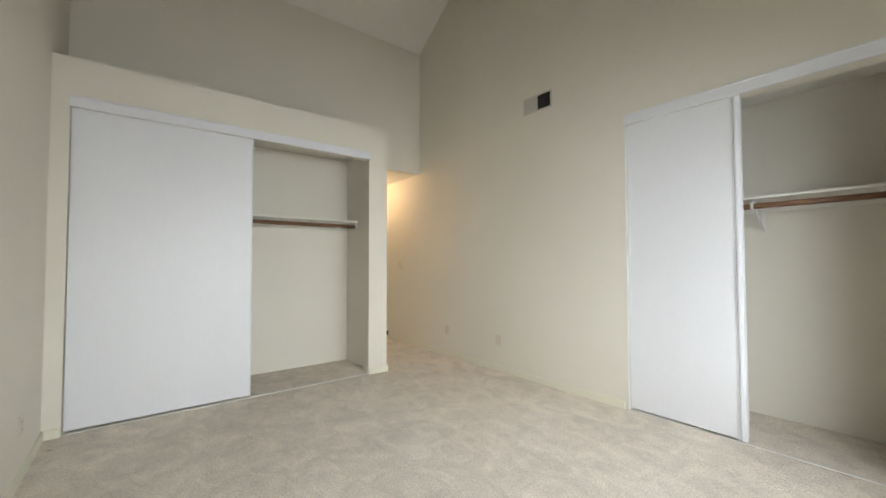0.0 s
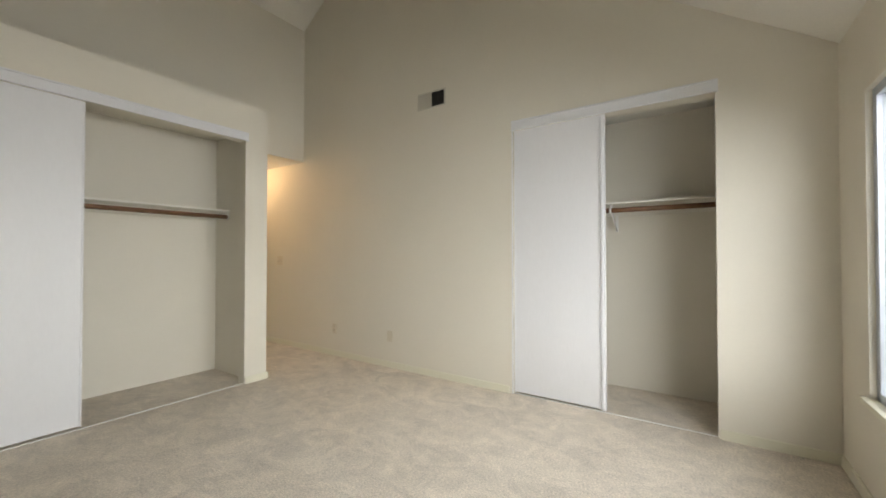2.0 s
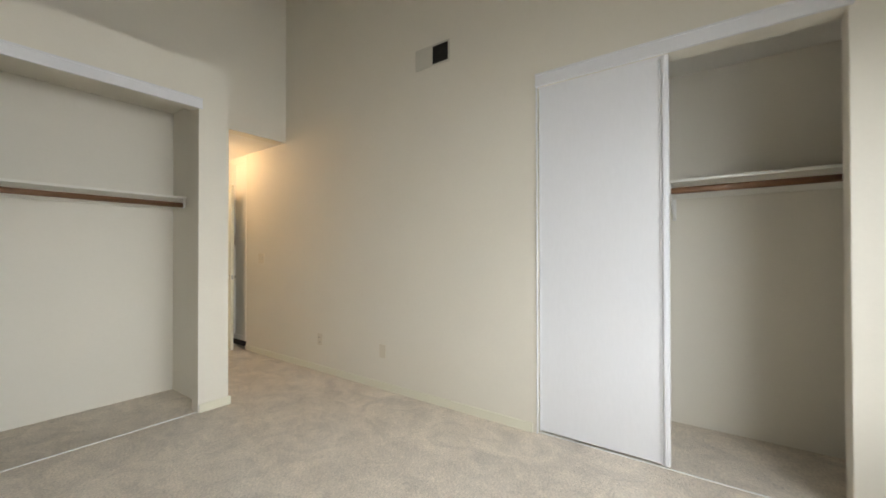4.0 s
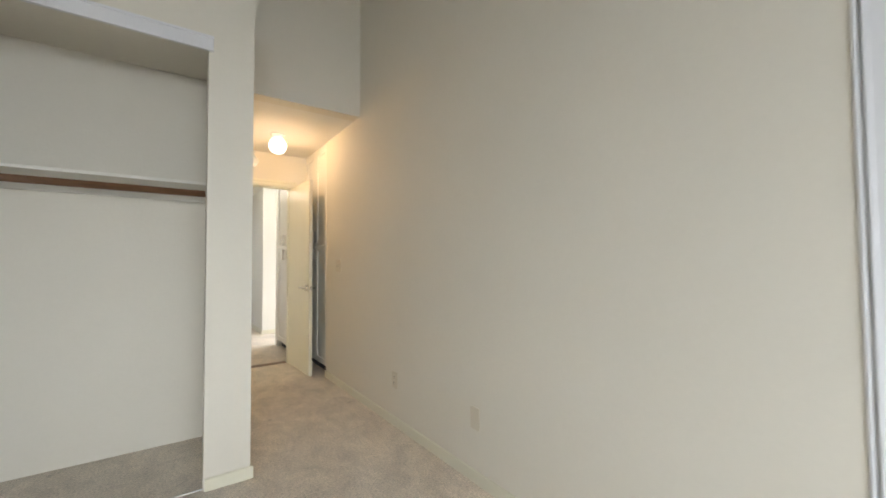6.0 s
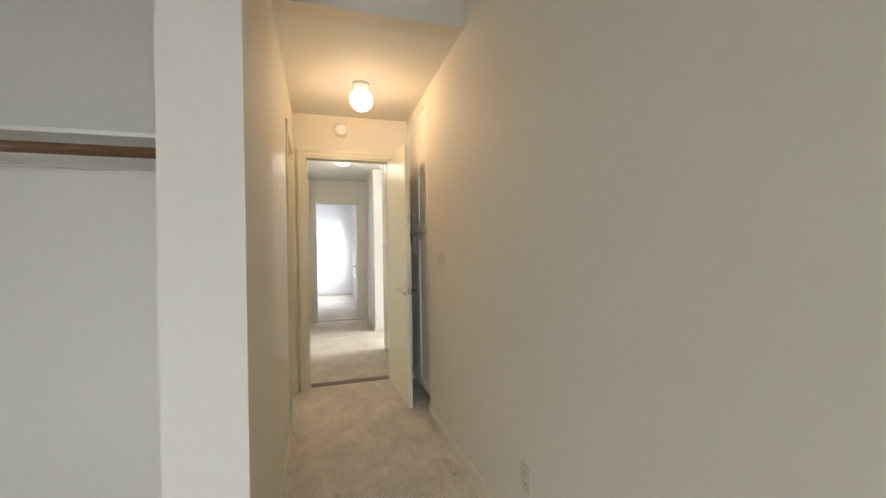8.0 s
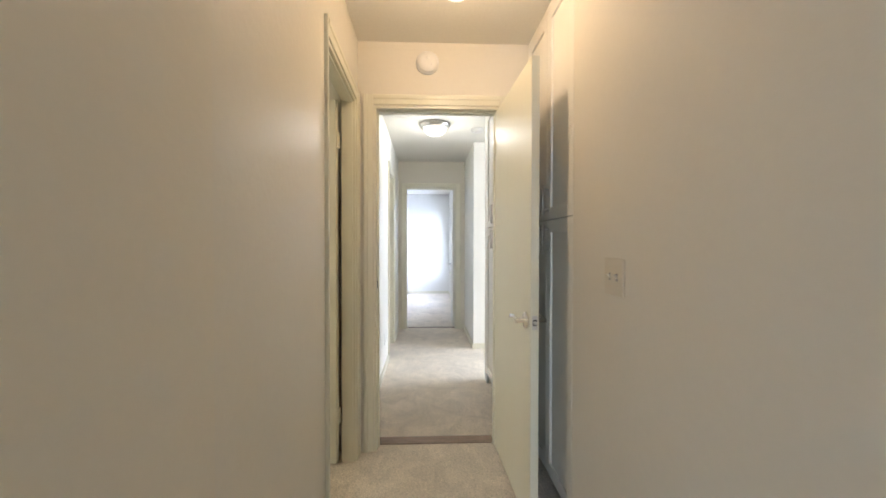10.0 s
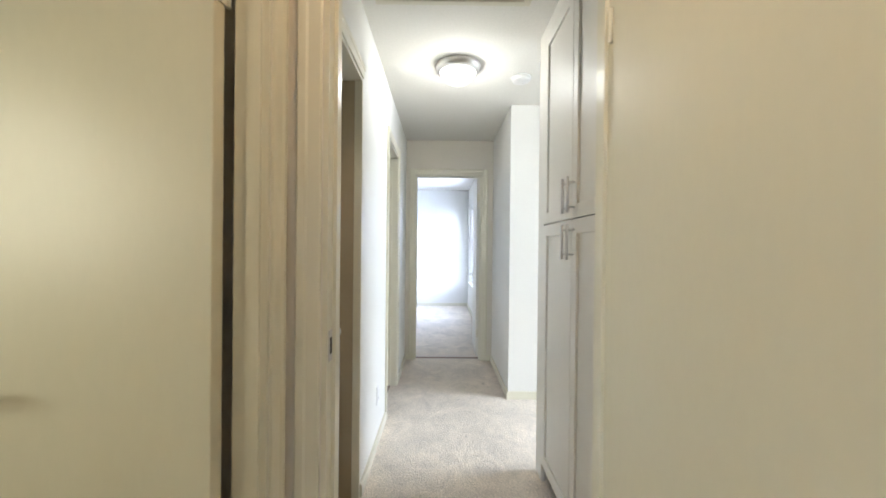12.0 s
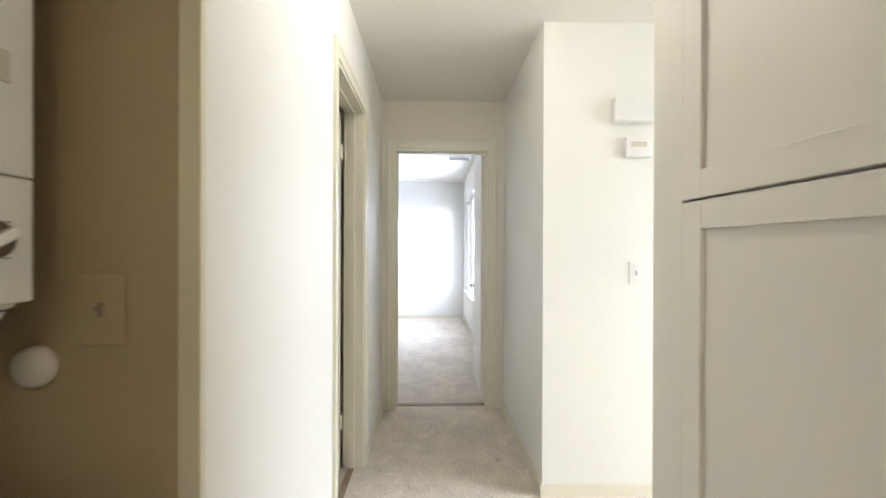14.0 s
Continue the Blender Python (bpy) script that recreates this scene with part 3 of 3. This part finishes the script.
EAST, WESTW, NORTHW = (0, 0, -90), (0, 0, 90), (0, 0, 0)
plate("wall_outlet", pose(XR, 4.153, 0.322, *EAST), "ivory double power outlet low on the wall")
plate("blank_wall_plate", pose(XR, 3.264, 0.333, *EAST), "ivory blank cover plate low on the wall", style="blank")
plate("light_switch", pose(XR, 5.278, 1.137, *EAST), "ivory double toggle switch plate", 0.122, 0.119, "double")
plate("wall_outlet", pose(2.47, YW, 0.34, 0, 0, 180), "ivory power outlet under the bedroom window")
plate("wall_outlet", pose(XL, 3.42, 0.30, *WESTW), "ivory power outlet low on the wall")
plate("wall_outlet", pose(XH, 7.86, 0.31, *WESTW), "pale power outlet low on the hall wall", material=PLASTIC)
plate("light_switch", pose(3.692, 8.600, 1.147, *NORTHW), "white toggle switch plate", style="switch", material=PLASTIC)
plate("wall_outlet", pose(2.53, YE, 0.33, *NORTHW), "white power outlet low on the wall", material=PLASTIC)
plate("light_switch", pose(2.090, LY1 - 0.012, 1.166, *NORTHW), "tan switch plate inside the laundry recess", 0.075, 0.120, style="switch", material=TAN)
t = thing("chime_box", "white boxy door chime high on the wall", "door chime", m=pose(3.664, 8.600, 1.975))
part("cover", boxes((-0.105, 0.105, -0.045, 0, -0.06, 0.06), bevel=0.006), PLASTIC, t)
part("grille", boxes(*[(-0.07 + 0.02 * k, -0.06 + 0.02 * k, -0.0465, -0.044, -0.04, 0.04) for k in range(8)]), PLASTIC, t)
t = thing("thermostat", "small white thermostat on the wall", "thermostat", m=pose(3.692, 8.600, 1.79))
part("cover", boxes((-0.07, 0.07, -0.028, 0, -0.052, 0.052), bevel=0.006), PLASTIC, t)
part("dial_window", boxes((-0.04, 0.04, -0.0295, -0.027, 0.0, 0.025), bevel=0.0005), VENT, t)

# air vent on the east wall: one half shut by its damper, one half open and dark
t = thing("air_vent", "beige wall air register, one half shut, one half dark", "air vent", m=pose(XR, 2.707, 2.786, *EAST))
part("frame", boxes((-0.172, 0.172, -0.008, 0, 0.071, 0.086), (-0.172, 0.172, -0.008, 0, -0.086, -0.071), (-0.172, -0.157, -0.008, 0, -0.071, 0.071), (0.157, 0.172, -0.008, 0, -0.071, 0.071), (-0.004, 0.004, -0.008, 0, -0.071, 0.071), bevel=0.002), VENT, t)
part("damper", boxes((-0.157, -0.004, -0.003, -0.001, -0.071, 0.071)), VENT, t)
part("backing", boxes((0.004, 0.157, -0.002, -0.0005, -0.071, 0.071)), DARK, t)
for k in range(11):
    x = 0.014 + 0.0132 * k
    part("slat", boxes((x, x + 0.0016, -0.008, -0.002, -0.071, 0.071)), DARK, t)
for k in range(11):
    x = -0.147 + 0.0132 * k
    part("slat", boxes((x, x + 0.0016, -0.007, -0.003, -0.071, 0.071)), VENT, t)


def smoke_alarm(m, label):
    t = thing("smoke_alarm", label, "smoke alarm", "smoke alarms", m)
    part("base", turned([(0, 0), (0.068, 0), (0.068, 0.012), (0.064, 0.014), (0, 0.014)], 40), PLASTIC, t)
    part("cover", turned([(0.06, 0.013), (0.062, 0.02), (0.056, 0.03), (0.03, 0.035), (0, 0.036)], 40), PLASTIC, t)
    part("test_button", turned([(0.012, 0.035), (0.011, 0.038), (0, 0.0385)], 20, Matrix.Translation((0.0, 0.022, -0.0015))), PLASTIC, t)
    part("indicator", turned([(0.003, 0.034), (0, 0.036)], 10, Matrix.Translation((0.02, -0.02, 0))), GREY, t)
    return t


smoke_alarm(pose(2.665, YD, 2.308, 90), "round white smoke alarm above the bedroom door")
smoke_alarm(pose(3.184, 8.08, TOP, 180), "round white smoke alarm on the hall ceiling")

# ---- lamps ----
t = thing("globe_ceiling_light", "lit opal glass globe on a short white base", "ceiling light", m=pose(2.781, 5.640, TOP, 180))
part("base", turned([(0, 0), (0.062, 0), (0.062, 0.018), (0.05, 0.024), (0.045, 0.045), (0, 0.045)]), PLASTIC, t)
GR = 0.082
globe = part("globe", turned([(GR * math.sin(a), 0.115 - GR * math.cos(a)) for a in [math.pi * k / 20 for k in range(21)]], 40), GLOBE_GLASS, t, "glowing opal glass globe")
globe.visible_shadow = False
bulb("globe_bulb", (2.781, 5.640, TOP - 0.115), GLOBE, (1.0, 0.64, 0.33), 0.08)
t = thing("dome_ceiling_light", "lit opal glass dome light with a nickel ring", "ceiling light", m=pose(2.74, 7.92, TOP, 180))
part("ring", turned([(0.0, 0), (0.143, 0), (0.147, 0.008), (0.143, 0.03), (0.128, 0.046), (0.118, 0.048), (0.118, 0.04), (0, 0.04)], 48), NICKEL, t)
dome = part("dome", turned([(0.118, 0.046), (0.112, 0.066), (0.095, 0.088), (0.068, 0.105), (0.035, 0.114), (0, 0.117)], 48), DOME_GLASS, t, "glowing opal glass dome")
dome.visible_shadow = False
bulb("dome_bulb", (2.74, 7.92, TOP - 0.10), DOME, (1.0, 0.90, 0.74), 0.09)

# attic hatch and far room register
t = thing("attic_hatch", "beige attic access panel with a narrow frame", "attic hatch", m=pose(2.69, 7.03, TOP))
part("frame", boxes((-0.37, 0.37, -0.24, -0.205, -0.018, 0), (-0.37, 0.37, 0.205, 0.24, -0.018, 0), (-0.37, -0.335, -0.205, 0.205, -0.018, 0), (0.335, 0.37, -0.205, 0.205, -0.018, 0), bevel=0.003), TRIM, t)
part("panel", boxes((-0.333, 0.333, -0.203, 0.203, -0.006, 0)), TRIM, t)
part("gap", boxes((-0.335, 0.335, -0.205, 0.205, -0.002, 0)), DARK, t)
t = thing("ceiling_vent", "white ceiling air register with dark slots", "air vent", m=pose(3.0, 11.75, 2.46))
part("frame", boxes((-0.15, 0.15, -0.09, -0.07, -0.01, 0), (-0.15, 0.15, 0.07, 0.09, -0.01, 0), (-0.15, -0.13, -0.07, 0.07, -0.01, 0), (0.13, 0.15, -0.07, 0.07, -0.01, 0), bevel=0.002), PLASTIC, t)
part("backing", boxes((-0.13, 0.13, -0.07, 0.07, -0.002, 0)), DARK, t)
for k in range(5):
    part("slat", boxes((-0.13, 0.13, -0.056 + 0.026 * k, -0.048 + 0.026 * k, -0.009, -0.002)), PLASTIC, t)

# ---- doors ----
def lever(parent, x, z, face, way, label="satin chrome lever handle"):
    """Lever set on a door leaf; face: the leaf's y there, way: -1 or 1 for the side it stands on."""
    p = part("handle", turned([(0, 0), (0.036, 0), (0.037, 0.004), (0.033, 0.011), (0.012, 0.013), (0.0105, 0.05), (0, 0.05)], 32,
                              Matrix.Translation((x, face, z)) @ pose(0, 0, 0, 90 if way < 0 else -90)), CHROME, parent, label)
    bm = bmesh.new()
    rows = []
    for k in range(9):
        f = k / 8
        cx, cy, cz = x - 0.115 * f + 0.008, face + way * (0.048 - 0.006 * math.sin(3 * f)), z + 0.010 * math.sin(2.8 * f) - 0.002
        w, h = 0.0065 - 0.0025 * f, 0.010 + 0.001 * math.sin(6 * f)
        rows.append([bm.verts.new((cx, cy + w * math.cos(a), cz + h * math.sin(a))) for a in [2 * math.pi * i / 10 for i in range(10)]])
    for a, b in zip(rows, rows[1:]):
        for i in range(10):
            bm.faces.new((a[i], a[(i + 1) % 10], b[(i + 1) % 10], b[i])).smooth = True
    bm.faces.new(rows[0])
    bm.faces.new(rows[-1][::-1])
    bmesh.ops.recalc_face_normals(bm, faces=bm.faces)
    part("lever", bm, CHROME, p)


def flush_door(name, m, width, height, label, handle_z=0.90, material=DOOR):
    """Flat door leaf hinged at local x = 0, in the plane y = 0 to 0.035."""
    t = thing(name, label, "door", "interior doors", m)
    part("leaf", boxes((0.003, width, 0, 0.035, 0.012, height), bevel=0.002), material, t)
    part("latch_plate", boxes((width - 0.0005, width + 0.0015, 0.006, 0.029, handle_z - 0.03, handle_z + 0.03), bevel=0.0006), NICKEL, t, "dull nickel latch plate")
    part("latch", rod((width, 0.0175, handle_z), (width + 0.011, 0.0175, handle_z), 0.008, 12, 0.002), NICKEL, t)
    part("latch_hole", boxes((width + 0.001, width + 0.0022, 0.0085, 0.0265, handle_z - 0.013, handle_z + 0.013)), DARK, t)
    lever(t, width - 0.06, handle_z, 0.0, -1)
    lever(t, width - 0.06, handle_z, 0.035, 1)
    for z in (0.27, 1.82):
        h = part("hinge", rod((-0.002, -0.004, z - 0.045), (-0.002, -0.004, z + 0.045), 0.006, 12, 0.001), TRIM, t, "painted hinge")
        part("hinge_leaf", boxes((-0.002, 0.0028, 0.0, 0.032, z - 0.044, z + 0.044)), TRIM, h)
    return t


# bedroom door stands open along the linen cabinet; the leaf runs from the right jamb back into the passage
flush_door("door_1", pose(3.076, 6.395, 0, 0, 0, -87.8), 0.705, 2.035, "cream painted flush door standing wide open", 0.905)
flush_door("door_2", pose(2.166, 6.266, 0, 0, 0, 173), 0.635, 2.035, "cream painted flush bathroom door standing open", 0.905)
flush_door("door_3", pose(2.121, 8.87, 0, 0, 0, 183), 0.61, 2.035, "cream painted flush door standing open inwards", 0.905)
flush_door("door_4", pose(3.080, 9.812, 0, 0, 0, 88.5), 0.71, 2.035, "white flush door standing open into the far room", 0.905, CABINET)


# ---- cabinets ----
def pull(parent, x, z0, z1, face):
    p = part("pull", rod((x, face - 0.030, z0), (x, face - 0.030, z1), 0.006, 14, 0.001), NICKEL, parent, "brushed nickel bar pull")
    for z in (z0 + 0.022, z1 - 0.022):
        part("post", rod((x, face - 0.0255, z), (x, face, z), 0.0045, 10), NICKEL, p)


def shaker_door(parent, x0, x1, z0, z1, face, pull_x, pull_z):
    s = 0.058
    d = part("cabinet_door", boxes((x0 + s - 0.004, x1 - s + 0.004, face + 0.010, face + 0.018, z0 + s - 0.004, z1 - s + 0.004)), CABINET, parent)
    for a, b, c, e in ((x0, x0 + s, z0, z1), (x1 - s, x1, z0, z1)):
        part("stile", boxes((a, b, face, face + 0.02, c, e), bevel=0.0018), CABINET, d)
    for c, e in ((z0, z0 + s), (z1 - s, z1)):
        part("rail", boxes((x0 + s, x1 - s, face, face + 0.02, c, e), bevel=0.0018), CABINET, d)
    pull(d, pull_x, *pull_z, face)


def tall_cabinet(name, m, width, height, depth, seam, label, near, far, top):
    """Built-in cabinet: local x along, doors at y = 0 facing -y, carcass behind; near and far: widths of the face frame's stiles."""
    t = thing(name, label, "cabinet", m=m)
    part("body", boxes((0, width, 0.024, 0.05, 0.1, height), (0, 0.018, 0.05, depth, 0, height), (width - 0.018, width, 0.05, depth, 0, height), (0.018, width - 0.018, depth - 0.01, depth, 0, height)), CABINET, t)
    part("face_frame", boxes((0, near, 0.002, 0.024, 0.0, height), (width - far, width, 0.002, 0.024, 0.0, height), (near, width - far, 0.002, 0.024, top + 0.004, height), bevel=0.0015), CABINET, t)
    part("toe_kick", boxes((near, width - far, 0.07, 0.08, 0, 0.1)), DARK, t, "dark toe kick")
    a, b = near + 0.003, width - far - 0.003
    mid = (a + b) / 2
    g = 0.002
    for z0, z1, zz in ((0.10, seam - g, (seam - 0.168, seam - 0.022)), (seam + g + 0.002, top, (seam + 0.027, seam + 0.174))):
        shaker_door(t, a, mid - g, z0, z1, 0.0, mid - 0.032, zz)
        shaker_door(t, mid + g, b, z0, z1, 0.0, mid + 0.032, zz)
    return t


# local x runs towards -y for cabinets facing -x
tall_cabinet("pantry_cabinet", pose(XP, 7.585, 0, 0, 0, -90), 1.04, TOP - 0.002, 0.60, 1.372, "white shaker pantry cabinet with nickel bar pulls", 0.110, 0.03, 2.36)
tall_cabinet("linen_cabinet", pose(XR + 0.003, YD - 0.002, 0, 0, 0, -90), 0.735, TOP - 0.002, 0.55, 1.357, "white shaker linen cabinet behind the open door", 0.02, 0.004, 2.40)

def rounded_panel(x0, x1, y0, y1, z0, z1, rad):
    """A flat panel facing +x with round corners."""
    ring = []
    for cy, cz, a0 in ((y1 - rad, z1 - rad, 0), (y0 + rad, z1 - rad, 90), (y0 + rad, z0 + rad, 180), (y1 - rad, z0 + rad, 270)):
        ring += [(cy + rad * math.cos(radians(a0 + 15 * k)), cz + rad * math.sin(radians(a0 + 15 * k))) for k in range(7)]
    return prism(bmesh.new(), ring, "x", x0, x1)


# ---- laundry: stacked washer and dryer ----
WD0, WD1 = 6.565, 7.232
t = thing("stacked_washer_dryer", "white stacked washer and dryer in the laundry recess", "washer dryer")
part("washer_body", boxes((1.36, 2.173, WD0, WD1, 0.02, 0.826), bevel=0.008), ENAMEL, t)
top = part("washer_top", boxes((1.36, 2.179, WD0 - 0.002, WD1 + 0.002, 0.830, 0.868), bevel=0.012), ENAMEL, t)
part("lid", boxes((1.70, 2.124, WD0 + 0.06, WD1 - 0.075, 0.869, 0.882), bevel=0.006), ENAMEL, top, "hinged white washer lid")
part("lid_gap", boxes((1.697, 2.1265, WD0 + 0.0575, WD1 - 0.0725, 0.868, 0.8695)), GREY, top)
for y in (WD0 + 0.06, WD1 - 0.06):
    for x in (1.42, 2.10):
        part("foot", rod((x, y, 0), (x, y, 0.022), 0.02, 12), DARK, t)
bm = prism(bmesh.new(), [(1.36, 0.868), (1.78, 0.868), (1.795, 0.885), (2.015, 1.175), (1.36, 1.175)], "y", WD0 + 0.004, WD1 - 0.004)
part("support_housing", bm, ENAMEL, t)
part("dryer_body", boxes((1.36, 2.033, WD0, WD1, 1.178, 1.872), bevel=0.012), ENAMEL, t)
panel = part("control_panel", boxes((2.023, 2.051, WD0, WD1, 1.19, 1.370), bevel=0.004), ENAMEL, t)
bm = boxes((2.028, 2.051, WD0, WD1, 1.3715, 1.868), bevel=0.003)
part("dryer_front", bm, ENAMEL, t)
dd = part("dryer_door", rounded_panel(2.046, 2.058, WD0 + 0.05, WD1 - 0.075, 1.388, 1.825, 0.06), ENAMEL, t, "white pull-down dryer door")
part("door_gap", rounded_panel(2.047, 2.0525, WD0 + 0.046, WD1 - 0.071, 1.384, 1.829, 0.063), DARK, dd)
for z in (1.52, 1.74):
    part("door_hinge", boxes((2.051, 2.0555, WD1 - 0.052, WD1 - 0.036, z - 0.022, z + 0.022), bevel=0.001), VENT, dd)
for y in (WD1 - 0.072, WD1 - 0.385):
    k = part("knob", turned([(0, 0), (0.034, 0), (0.034, 0.004), (0.027, 0.006), (0.024, 0.026), (0, 0.028)], 28, Matrix.Translation((2.050, y, 1.280)) @ pose(0, 0, 0, 0, 90, 0)), KNOB, panel, "dark ringed control knob")
    bm = boxes((2.074, 2.084, -0.023, 0.023, -0.008, 0.008), bevel=0.003)
    bm.transform(pose(0, y, 1.280, 28, 0, 0))
    part("grip", bm, PLASTIC, k, "white pointer grip")
    for i in range(10):
        a = 2 * math.pi * i / 10
        part("mark", boxes((2.050, 2.0516, y + 0.043 * math.cos(a) - 0.005, y + 0.043 * math.cos(a) + 0.005, 1.280 + 0.043 * math.sin(a) - 0.001, 1.280 + 0.043 * math.sin(a) + 0.001)), GREY, panel)
for y in (WD1 - 0.15, WD1 - 0.29):
    part("button", boxes((2.050, 2.055, y - 0.008, y + 0.008, 1.222, 1.236), bevel=0.002), GREY, panel)
    part("print", boxes((2.050, 2.0516, y - 0.075, y - 0.025, 1.228, 1.231)), GREY, panel)
t = thing("vent_cap", "round white cap on the laundry wall", "wall cap", m=pose(1.985, LY1 - 0.012, 1.072, 90))
part("cap", turned([(0, 0), (0.033, 0), (0.035, 0.003), (0.033, 0.014), (0.027, 0.018), (0, 0.019)], 32), PLASTIC, t)
